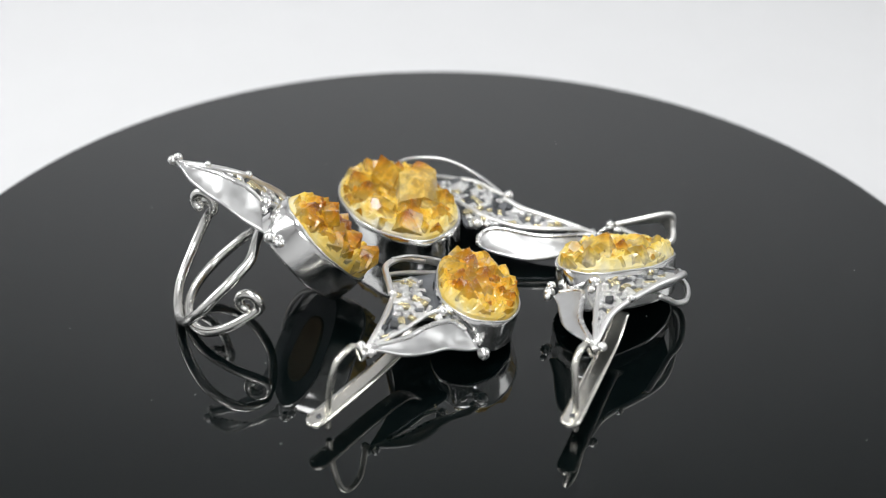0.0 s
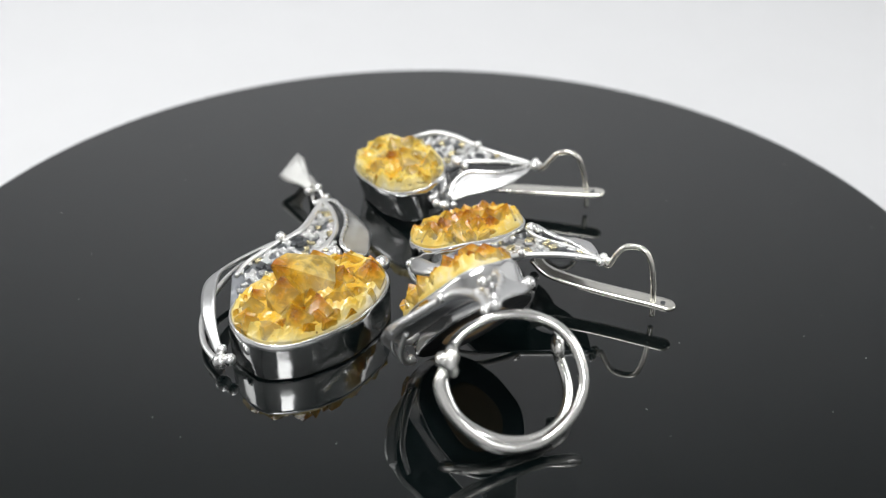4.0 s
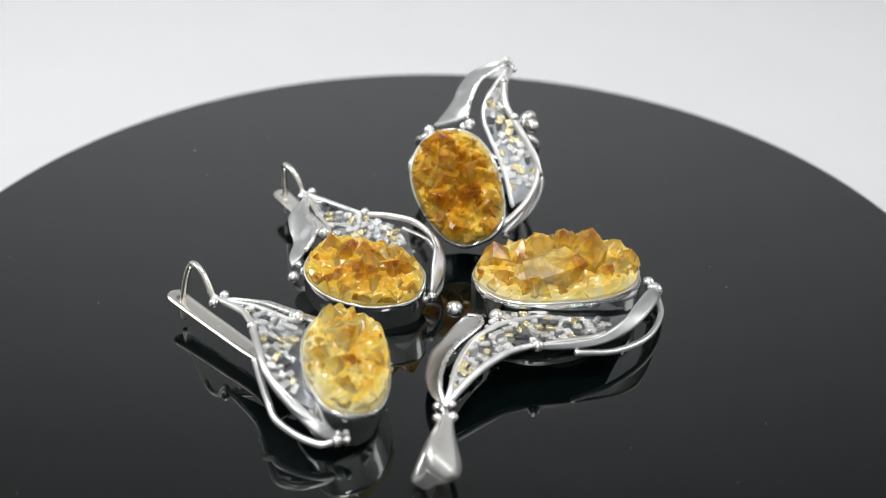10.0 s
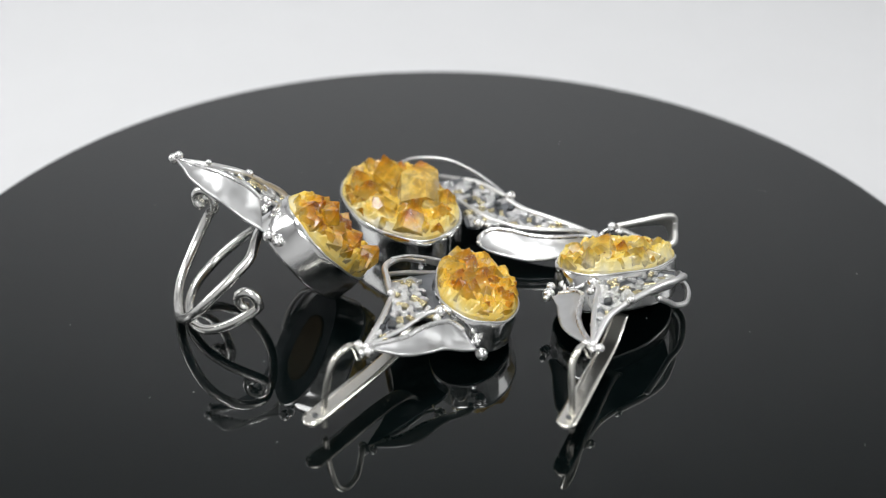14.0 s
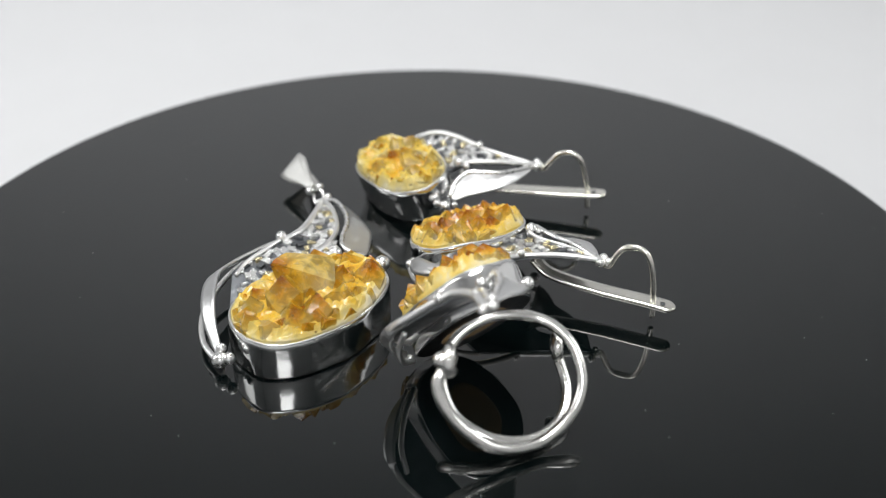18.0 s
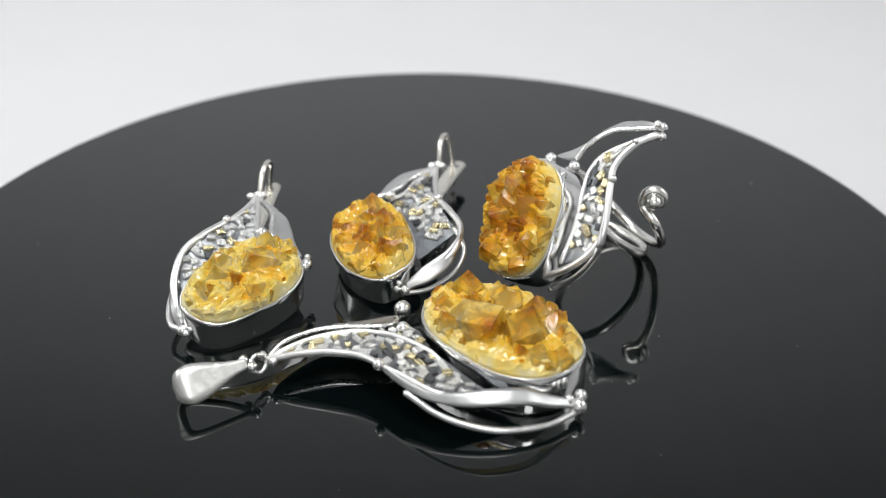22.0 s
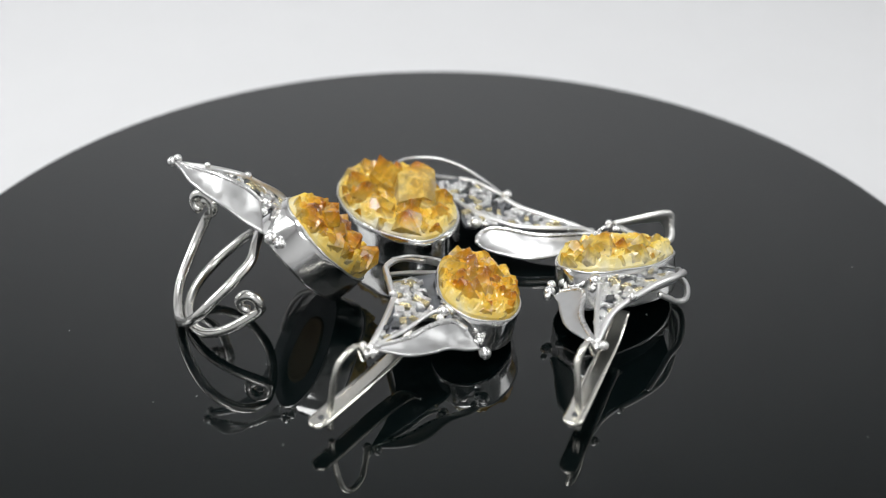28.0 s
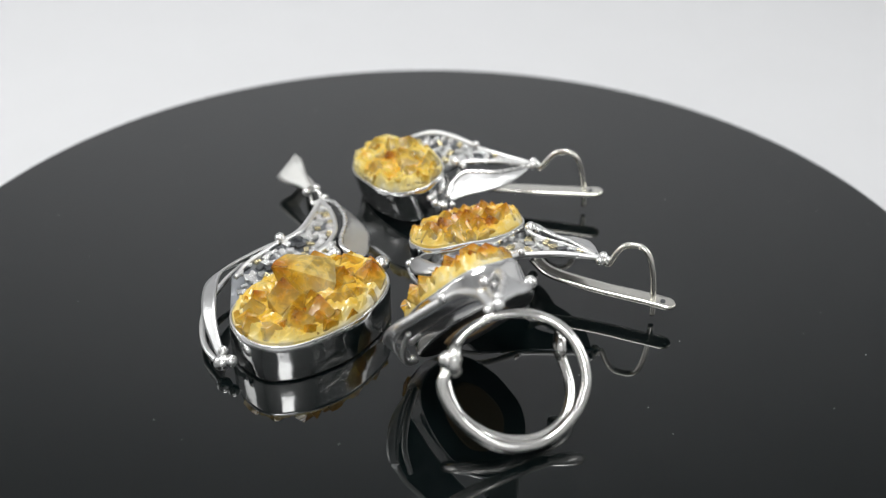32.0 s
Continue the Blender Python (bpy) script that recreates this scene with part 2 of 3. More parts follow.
def growth(hd, p, tip=0.0):
    """How far up and in from the rim a point of a stone lies: 0 the cloudy root, 1 the brown tip."""
    d = p - hd.c
    u, v, h = d.dot(hd.e1), d.dot(hd.e2), d.dot(hd.n)
    rho = math.hypot(u / hd.a, v / hd.b)
    up = min(max(h / 5.5, 0), 1)
    return min(max(0.19 + 0.30 * up - 0.08 * max(0, rho - 0.70) / 0.30 + 0.58 * max(0, tip - 0.70) / 0.30, 0), 1)


def inside(hd, p, most):
    """Draws a point in over the stone's rim."""
    d = p - hd.c
    u, v = d.dot(hd.e1), d.dot(hd.e2)
    rho = math.hypot(u / hd.a, v / hd.b)
    return p if rho <= most else p - (hd.e1 * u + hd.e2 * v) * (1 - most / rho)


def crystal(stone, hd, rnd, tip, w, lean, mat, long=0.0, blunt=0.0, milk=0.0):
    """A six-sided quartz point: three broad and three narrow end faces on a stout prism."""
    axis = (hd.n + hd.e1 * lean[0] + hd.e2 * lean[1]).normalized()
    top = hd.at(*tip)
    total = long or (tip[2] + 1.0) / axis.dot(hd.n)
    foot = top - axis * total
    q = axis.to_track_quat("Z", "Y") @ Euler((0, 0, rnd.uniform(0, math.tau))).to_quaternion()
    x, y = q @ Vector((1, 0, 0)), q @ Vector((0, 1, 0))
    cap = min(w * rnd.uniform(0.9, 1.35), total * 0.8)
    bm = bmesh.new()
    lo, hi = [], []
    for k in range(6):
        a = k * math.tau / 6 + rnd.uniform(-0.16, 0.16)
        side = (x * math.cos(a) + y * math.sin(a)) * w * rnd.uniform(0.86, 1.12)
        lift = cap * ((0.26 if k % 2 else -0.26) + rnd.uniform(-0.14, 0.14))
        lo.append(bm.verts.new(inside(hd, foot + side * 1.05, 0.93)))
        shoulder = top - axis * (cap - lift) + side
        hi.append(bm.verts.new(inside(hd, shoulder, 0.99 if (shoulder - hd.c).dot(hd.n) > 1.0 else 0.955)))
    peak = bm.verts.new(inside(hd, top + (x * rnd.uniform(-0.2, 0.2) + y * rnd.uniform(-0.2, 0.2)) * w, 1.01))
    for k in range(6):
        j = (k + 1) % 6
        bm.faces.new((lo[k], lo[j], hi[j]))
        bm.faces.new((lo[k], hi[j], hi[k]))
        bm.faces.new((hi[k], hi[j], peak))
    bm.faces.new(lo[::-1])
    if blunt:
        no = (axis + x * rnd.uniform(-0.5, 0.5) + y * rnd.uniform(-0.5, 0.5)).normalized()
        bmesh.ops.bisect_plane(bm, geom=bm.verts[:] + bm.edges[:] + bm.faces[:], plane_co=peak.co - axis * cap * blunt, plane_no=no, clear_outer=True)
        rim = [e for e in bm.edges if e.is_boundary]
        if rim:
            bmesh.ops.contextual_create(bm, geom=rim)
    bmesh.ops.bevel(bm, geom=[e for e in bm.edges if e.calc_length() > 0.3], offset=0.05, segments=1, affect="EDGES")
    tone = bm.verts.layers.float.new("growth")
    for v in bm.verts:
        up = (v.co - foot).dot(axis) / total
        v[tone] = growth(hd, v.co, up) - milk * min(1, max(0, 1.15 - up) / 0.35)
    return part("crystal", bm, mat, stone, smooth=False)


def druse(root, hd, seed, mains, mids=16, smalls=16, lift=1.0, pale=False, label="amber citrine druse, pale at the rim"):
    """A stone: a lumpy cloudy mass, with its large crystals at their places and lesser ones between them."""
    rnd = random.Random(seed)
    bm = bmesh.new()
    tone = bm.verts.layers.float.new("growth")
    rows, seg = 20, 96
    verts = []
    for i in range(rows):
        s = 0.965 * (1 - (i / rows) ** 1.7)
        loop = []
        for k in range(seg):
            p = hd.rim(k * math.tau / seg, max(s, 0.02), 0)
            edge = min(1, max(0, (0.97 - s) / 0.08))
            p = p + (hd.c - p) * 0.035 * edge * (1 + noise.noise(p * 1.7)) * (1 - i / rows)
            lump = max(noise.noise(p * 0.42) * 1.0 + noise.noise(p * 1.1) * 0.55 + noise.noise(p * 2.4) * 0.50, -0.75)
            v = bm.verts.new(p + hd.n * (-0.4 if i == 0 else 0.45 + edge * lift * (1.65 + 1.0 * lump)))
            v[tone] = growth(hd, v.co) + 0.10 + 0.18 * min(1, max(0, 0.95 - s) / 0.30)
            loop.append(v)
        verts.append(loop)
    top = bm.verts.new(hd.at(0, 0, 2.0 * lift))
    top[tone] = growth(hd, top.co) + 0.28
    for l1, l2 in zip(verts, verts[1:]):
        for k in range(seg):
            bm.faces.new((l1[k], l1[(k + 1) % seg], l2[(k + 1) % seg], l2[k]))
    for k in range(seg):
        bm.faces.new((verts[-1][k], verts[-1][(k + 1) % seg], top))
    stone = part("stone", bm, PALEDRUSE if pale else DRUSE, root, label, smooth=False)
    mat = PALE if pale else CRYSTAL
    spots = []
    for u, v, h, w, lu, lv, long, blunt in mains:
        spots.append((u, v, w))
        crystal(stone, hd, rnd, (u, v, h), w, (lu, lv), mat, long, blunt, 0.24 if long else 0.0)
    ring_of = 30
    for k in range(ring_of):
        a = (k + rnd.uniform(-0.3, 0.3)) * math.tau / ring_of
        s = rnd.uniform(0.85, 0.97)
        w = rnd.uniform(1.5, 2.7)
        spot = (s * hd.a * math.cos(a), s * hd.b * math.sin(a), lift * rnd.uniform(1.8, 3.1))
        if any((spot[0] - q[0]) ** 2 + (spot[1] - q[1]) ** 2 < (0.24 * (w + q[2])) ** 2 for q in spots):
            continue
        spots.append((spot[0], spot[1], w))
        crystal(stone, hd, rnd, spot, w, (0.30 * math.cos(a) + rnd.uniform(-0.2, 0.2), 0.30 * math.sin(a) + rnd.uniform(-0.2, 0.2)), mat, 0.0, rnd.choice((0, 0.2, 0.35, 0.45)))
    for lo, hi, amount in ((1.7, 2.9, mids), (0.8, 1.4, smalls)):
        tries = made = 0
        while made < amount and tries < 4000:
            tries += 1
            a, s = rnd.uniform(0, math.tau), math.sqrt(rnd.random()) * 0.93
            w = rnd.uniform(lo, hi)
            u, v = s * hd.a * math.cos(a), s * hd.b * math.sin(a)
            if any((u - q[0]) ** 2 + (v - q[1]) ** 2 < (0.30 * (w + q[2])) ** 2 for q in spots):
                continue
            spots.append((u, v, w))
            made += 1
            h = lift * (2.1 + w * rnd.uniform(0.35, 1.0)) * (1 - 0.2 * s ** 4)
            out = 0.30 * s ** 3
            crystal(stone, hd, rnd, (u, v, h), w, (math.cos(a) * out + rnd.uniform(-0.3, 0.3), math.sin(a) * out + rnd.uniform(-0.3, 0.3)), mat, 0.0, rnd.choice((0, 0, 0.2, 0.35)))
    return stone


def chip_mesh(i, mat):
    rnd = random.Random(80 + i)
    bm = bmesh.new()
    w, d, h = (0.78, 0.66, 0.28) if i % 3 else (0.95, 0.52, 0.26)
    q = [(-w, -d), (w, -d * rnd.uniform(0.6, 1)), (w * rnd.uniform(0.7, 1), d), (-w * rnd.uniform(0.8, 1.1), d)]
    lo = [bm.verts.new((x, y, -h)) for x, y in q]
    hi = [bm.verts.new((x, y, h + rnd.uniform(-0.08, 0.08))) for x, y in q]
    bm.faces.new(lo[::-1])
    bm.faces.new(hi)
    for k in range(4):
        bm.faces.new((lo[k], lo[(k + 1) % 4], hi[(k + 1) % 4], hi[k]))
    bmesh.ops.bevel(bm, geom=bm.edges[:], offset=0.09, segments=1, affect="EDGES")
    return link_mesh("chip", bm, mat, False)


CHIPS = [chip_mesh(i, CHIP) for i in range(5)]
DARKCHIPS = [chip_mesh(i + 5, OXIDE) for i in range(3)]
GOLDCHIPS = [chip_mesh(i + 9, GOLD) for i in range(3)]


def wing(root, outer, inner, seed, count, up, span=(0.12, 0.80), gold=0.20, reach=(0.9, 0.9)):
    """The oxidised plate between two wires, strewn with square silver and gold chips."""
    A, B = spline(outer), spline(inner)
    up = Vector(up).normalized()
    low = up * -0.55
    bm = sheet(bmesh.new(), [p + low for p in A], [p + low for p in B], 40, 12, 0.0, 0.5, 0.10, up)
    plate = part("wing_plate", bm, PLATE, root, "blackened textured silver plate", smooth=False)
    rnd = random.Random(seed)
    base = Vector(root["base"])
    ra, rb = resample(A, 60), resample(B, 60)
    spots = []
    tries = 0
    while len(spots) < count and tries < 5000:
        tries += 1
        t = rnd.uniform(*span)
        s = rnd.uniform(0.10, reach[0] + (reach[1] - reach[0]) * max(0, t - 0.45) / 0.55)
        i = int(t * 59)
        p = ra[i].lerp(rb[i], s)
        if (rb[i] - ra[i]).length < 1.2 or any((p - q).length < 1.22 for q in spots):
            continue
        spots.append(p)
        nor = (ra[min(i + 1, 59)] - ra[i - 1]).cross(rb[i] - ra[i]).normalized()
        if nor.dot(up) < 0:
            nor.negate()
        nor = (nor + Vector((rnd.uniform(-0.17, 0.17), rnd.uniform(-0.17, 0.17), 0))).normalized()
        q = nor.to_track_quat("Z", "Y") @ Euler((0, 0, rnd.uniform(0, 6.28))).to_quaternion()
        pick = rnd.random()
        src = GOLDCHIPS if pick < gold else DARKCHIPS if pick > 0.82 else CHIPS
        ob = new("chip", src[rnd.randrange(len(src))])
        ob.parent = plate
        sc = rnd.uniform(0.68, 1.08)
        ob.matrix_basis = Matrix.LocRotScale((p - nor * 0.12 - base) * MM, q, Vector((sc, sc, rnd.uniform(0.8, 1.6))) * MM)
    return plate


def wire(root, name, pts, r=0.55, label="", mat=None, taper=0.0, flat=1.0, up=None, per=10):
    bm = tube(bmesh.new(), spline(pts, per), (lambda t: r * (1 - taper * abs(2 * t - 1) ** 2)), 10, up, flat)
    return part(name, bm, mat or WIRE, root, label)


def beads(root, *spots):
    for (x, y, z), r in spots:
        part("bead", ball(bmesh.new(), (x, y, z), r), SILVER, root, "small silver granule")


def leaf(root, edge_a, edge_b, bulge, up, ridge=True):
    A, B = spline(edge_a), spline(edge_b)
    bm = sheet(bmesh.new(), A, B, 36, 11, bulge, 0.45, 0.12, up)
    ob = part("leaf", bm, BRIGHT, root, "polished hammered silver leaf")
    if ridge:
        part("leaf_edge", tube(bmesh.new(), B, 0.46, 8), SILVER, ob)
    return ob


def ribbon(root, pts, side, widths, label="twisted polished silver ribbon"):
    """A flat strip along pts; side gives the strip's width direction at each point."""
    c = spline(pts, 8)
    sv = spline(side, 8)
    wv = spline([(w, 0, 0) for w in widths], 8)
    a = [p + s.normalized() * w.x * 0.5 for p, s, w in zip(c, sv, wv)]
    b = [p - s.normalized() * w.x * 0.5 for p, s, w in zip(c, sv, wv)]
    bm = sheet(bmesh.new(), a, b, 40, 5, 0.15, 0.45, 0.0)
    return part("ribbon", bm, BRIGHT, root, label)


def bar(root, pts, widths, hole):
    """The flat lever of an ear wire with its round end, and a dark disc for the shade in its pin hole."""
    c = spline(pts, 8)
    n = len(c)
    L, R = [], []
    for i, p in enumerate(c):
        tan = (c[min(i + 1, n - 1)] - c[max(i - 1, 0)]).normalized()
        side = tan.cross(Vector((0, 0, 1))).normalized()
        t = i / (n - 1)
        w = widths[0] * (1 - t) + widths[1] * t
        dist = (p - c[0]).length
        if dist < w:
            w = math.sqrt(max(w * w - (w - dist) ** 2, 0.04))
        L.append(p + side * w)
        R.append(p - side * w)
    ob = part("lever", sheet(bmesh.new(), L, R, 44, 5, 0.0, 0.55), WARM, root, "flat silver lever with a pin hole")
    # the lever is not pierced: a dark disc on top stands for the hole's shade
    bm = bmesh.new()
    bmesh.ops.create_cone(bm, cap_ends=True, segments=16, radius1=0.42, radius2=0.42, depth=0.12, matrix=Matrix.Translation(Vector(hole) + Vector((0, 0, 0.30))))
    part("pin_hole", bm, OXIDE, ob, "dark disc painted as the shade in the pin hole")
    return ob


# ---- the place ----
def lathe(name, profile, mat, seg):
    bm = bmesh.new()
    loops = [[bm.verts.new((r * math.cos(k * math.tau / seg), r * math.sin(k * math.tau / seg), z)) for k in range(seg)] for r, z in profile]
    for l1, l2 in zip(loops, loops[1:]):
        for k in range(seg):
            bm.faces.new((l1[k], l1[(k + 1) % seg], l2[(k + 1) % seg], l2[k]))
    bm.faces.new(loops[0])
    bm.faces.new(loops[-1])
    return new(name, link_mesh(name, bm, mat, False))


def stage():
    """White sweep under and behind the turntable, and the light tent round it."""
    bm = bmesh.new()
    prof = [(-0.55, -0.048), (0.30, -0.048)]
    for k in range(1, 13):
        a = k / 12 * math.pi / 2
        prof.append((0.30 + 0.30 * math.sin(a), -0.048 + 0.30 * (1 - math.cos(a))))
    prof.append((0.60, 0.80))
    rows = [[bm.verts.new((x, y, z)) for x in (-0.62, 0.62)] for y, z in prof]
    for r1, r2 in zip(rows, rows[1:]):
        bm.faces.new((r1[0], r1[1], r2[1], r2[0]))
    sweep = new("backdrop", link_mesh("backdrop", bm, PAPER, True))
    tagged(sweep, "seamless white paper backdrop sweep", "backdrop", kind="structure")
    sol = sweep.modifiers.new("thickness", "SOLIDIFY")
    sol.thickness, sol.offset = 0.002, 1

    def panel(name, lo, hi, mat, label):
        bm = bmesh.new()
        bmesh.ops.create_cube(bm, size=1.0)
        for v in bm.verts:
            v.co = Vector([(l + h) / 2 + c * (h - l) for l, h, c in zip(lo, hi, v.co)])
        tagged(new(name, link_mesh(name, bm, mat, False)), label, "wall", kind="structure")

    panel("wall_1", (-0.65, -0.60, -0.06), (-0.63, 0.64, 0.84), TENT, "white fabric side of a light tent")
    panel("wall_2", (0.63, -0.60, -0.06), (0.65, 0.64, 0.84), TENT, "white fabric side of a light tent")
    panel("wall_3", (-0.65, 0.62, -0.06), (0.65, 0.64, 0.84), TENT, "white fabric back of a light tent")
    panel("wall_4", (-0.65, -0.62, -0.06), (0.65, -0.60, 0.84), TENT, "white fabric front of a light tent")
    panel("ceiling", (-0.65, -0.62, 0.84), (0.65, 0.64, 0.86), TENT, "white fabric top of a light tent")


def turntable():
    root = thing("turntable", (0, 0, -48), "round glossy black acrylic display turntable on a white base", "turntable")
    R = 0.0914
    top = lathe("disc", [(R - 0.002, -0.004), (R - 0.0004, -0.0037), (R, -0.003), (R, -0.001), (R - 0.0004, -0.0003), (R - 0.001, 0.0)], ACRYLIC, 256)
    top.parent = root
    top.location = (-0.0012, 0.0003, 0.0475)
    tagged(top, "mirror-glossy black acrylic disc")
    rnd = random.Random(8)
    bm = bmesh.new()
    for _ in range(36):
        a, r = rnd.uniform(0, math.tau), 0.086 * math.sqrt(rnd.random())
        w = rnd.uniform(0.00005, 0.00011)
        m = Matrix.Translation((r * math.cos(a), r * math.sin(a), 0.00006)) @ Euler((0, 0, a * 3)).to_matrix().to_4x4() @ Matrix.Diagonal((w * rnd.uniform(1, 2.6), w, 0.00005, 1))
        bmesh.ops.create_icosphere(bm, subdivisions=1, radius=1.0, matrix=m)
    dust = new("dust", link_mesh("dust", bm, DUST, False))
    dust.parent = top
    tagged(dust, "pale dust flecks on the black disc", kind="stuff")
    drum = lathe("drum", [(0.070, -0.048), (0.072, -0.047), (0.072, -0.006), (0.070, -0.004)], WHITEPLASTIC, 96)
    drum.parent = root
    drum.location = (0, 0, 0.048)
    tagged(drum, "white plastic drum base")
    return root


# ---- the jewellery ----
def pendant():
    hd = Head((-4.6, -20.7, 6.0), (0, 0), 1.63, 14.0, 9.2)
    root = thing("pendant", (-4.6, -20.7, 0), "silver pendant with oval amber citrine druse, lying flat on the disc", "pendant", "citrine jewellery set")
    bezel(root, hd, 6.4)
    druse(root, hd, 5, [(-3.4, 5.7, 5.5, 4.0, -1.5, 0.8, 10.0, 0.12), (10.4, -4.2, 4.9, 3.0, 0.1, -0.15, 0, 0), (10.6, 2.4, 4.2, 3.2, 0.1, 0.1, 0, 0.35), (-5.4, 0.0, 7.4, 3.4, -0.1, 0.0, 0, 0),
                        (-2.6, -5.6, 5.2, 2.8, 0.0, -0.15, 0, 0.2), (2.2, -5.4, 5.2, 3.0, 0.0, -0.1, 0, 0.3), (-6.6, -5.2, 4.8, 2.6, -0.1, -0.2, 0, 0), (-11.6, -3.4, 3.8, 2.6, -0.2, -0.1, 0, 0.4),
                        (-9.6, 3.3, 3.6, 2.5, -0.15, 0.2, 0, 0), (6.2, 6.4, 4.0, 2.4, 0.1, 0.25, 0, 0), (6.0, -0.6, 4.4, 2.7, 0.2, -0.2, 0, 0), (-12.2, 0.4, 3.4, 2.0, -0.2, 0.1, 0, 0)], 15, 16)
    J = (-32.6, 1.6, 3.2)
    outer = [J, (-29.4, -1.6, 4.3), (-26.4, -5.0, 5.0), (-23.7, -9.3, 5.3), (-22.7, -13.8, 5.5), (-22.9, -20.0, 5.2), (-21.2, -25.0, 5.0)]
    inner = [J, (-29.8, 0.4, 4.4), (-25.2, -1.2, 5.0), (-20.2, -4.2, 5.2), (-16.4, -7.3, 5.2)] + [tuple(hd.rim(k, 1.0, h, 0.9)) for k, h in ((0.75, -0.9), (1.15, -0.9), (1.55, -1.4), (1.95, -2.5), (2.25, -3.4))]
    wing(root, outer, inner, 11, 112, (0, 0, 1), (0.08, 0.93), reach=(0.92, 0.85))
    wire(root, "wing_wire", outer[:5], 0.62, taper=0.25)
    wire(root, "wing_wire", inner[:4] + [(-17.6, -7.6, 5.3), (-16.4, -10.2, 5.4), (-15.4, -14.4, 5.2), (-15.2, -16.7, 5.0), (-15.3, -19.0, 4.3), (-15.6, -21.2, 3.5), (-15.4, -23.6, 2.7)], 0.45)
    wire(root, "wing_wire", [(-23.2, -13.4, 5.6), (-22.2, -18.0, 5.4), (-21.4, -22.2, 5.0), (-20.0, -25.0, 4.6)], 0.42)
    rim = [(-22.9, -13.5, 5.5), (-23.1, -16.5, 5.3), (-23.0, -20.3, 5.2), (-22.4, -24.2, 5.4), (-20.4, -28.2, 6.2), (-17.7, -31.0, 6.7), (-13.5, -34.0, 6.2), (-10.5, -35.5, 4.6), (-6.4, -36.8, 2.4)]
    ribbon(root, rim, [(0.3, 0.1, 1), (0.3, 0.1, 1), (0.4, 0.2, 1), (0.7, 0.5, 1), (0.9, 0.9, 0.9), (0.8, 1.2, 0.7), (0.6, 1.2, 0.7), (0.5, 1.2, 0.8), (0.4, 1, 1)], [1.0, 1.1, 1.2, 1.4, 2.0, 2.5, 2.5, 2.0, 1.2])
    wire(root, "under_wire", [(-23.6, -19.5, 4.2), (-22.3, -26.0, 2.8), (-18.2, -32.4, 1.8), (-12.0, -36.4, 1.3), (-6.4, -37.4, 1.2)], 0.5)
    leaf(root, [J, (-29.4, 3.2, 3.0), (-24.1, 3.4, 2.4), (-18.8, 2.0, 2.3), (-15.6, -0.5, 2.6), (-13.2, -2.6, 3.2), (-12.0, -4.2, 3.8)],
         [J, (-29.0, 1.9, 4.4), (-24.4, 0.6, 4.8), (-20.8, -1.6, 4.9), (-17.6, -4.9, 5.1), (-15.4, -6.4, 5.0), (-13.2, -6.2, 4.5), (-12.0, -4.8, 4.0)], -0.4, (0, 0, 1))
    beads(root, ((-23.4, -13.6, 5.9), 0.95), ((-14.2, -8.9, 5.2), 1.1), ((-15.6, -8.0, 5.0), 0.7), ((-8.9, -3.0, 3.2), 1.4),
          ((-5.6, -37.2, 1.7), 1.3), ((-4.2, -36.4, 2.4), 1.0), ((-6.6, -36.2, 2.9), 0.8), ((-32.6, 2.7, 3.4), 0.75), ((-32.2, 0.6, 3.2), 0.75))
    bm = tube(bmesh.new(), [Vector((-34.1, 1.7, 3.2)) + Vector((math.cos(k * math.tau / 24) * 1.4, math.sin(k * math.tau / 24) * 0.5, math.sin(k * math.tau / 24) * 1.3)) for k in range(25)], 0.36, 8)
    part("jump_ring", bm, SILVER, root)
    # teardrop bail: a closed band, wide at its far end
    c = [(0, 0.2), (3.3, 0.5), (6.5, 0.8), (8.4, 0.9), (9.7, 0.8), (10.3, 0.2), (10.4, -1.2), (10.3, -2.9), (9.7, -3.8), (8.0, -3.9), (4.0, -2.5), (0, -0.3)]
    half = [0.7, 1.4, 2.5, 2.9, 2.7, 2.1, 1.2, 1.0, 0.9, 0.8, 0.8, 0.7]
    along = Vector((-0.96, 0.24, -0.06)).normalized()
    face = Vector((-0.20, -0.65, 0.73))
    face = (face - along * face.dot(along)).normalized()
    side = face.cross(along)
    p = spline([Vector((-36.2, 1.9, 4.2)) + along * a + face * b for a, b in c], 16)
    w = spline([(h, 0, 0) for h in half], 16)
    bm = sheet(bmesh.new(), [q + side * k.x for q, k in zip(p, w)], [q - side * k.x for q, k in zip(p, w)], 170, 5, 0.0, 0.95)
    part("bail", bm, BRUSHED, root, "teardrop silver bail with brushed face")
    beads(root, ((-35.8, 3.1, 4.0), 0.8), ((-35.8, 0.9, 4.0), 0.8))
    return root


def hook_and_lever(root, hook, lever, hole):
    wire(root, "ear_hook", hook, 0.5, "curved silver ear wire", WARM)
    bar(root, lever, (1.5, 1.3), hole)


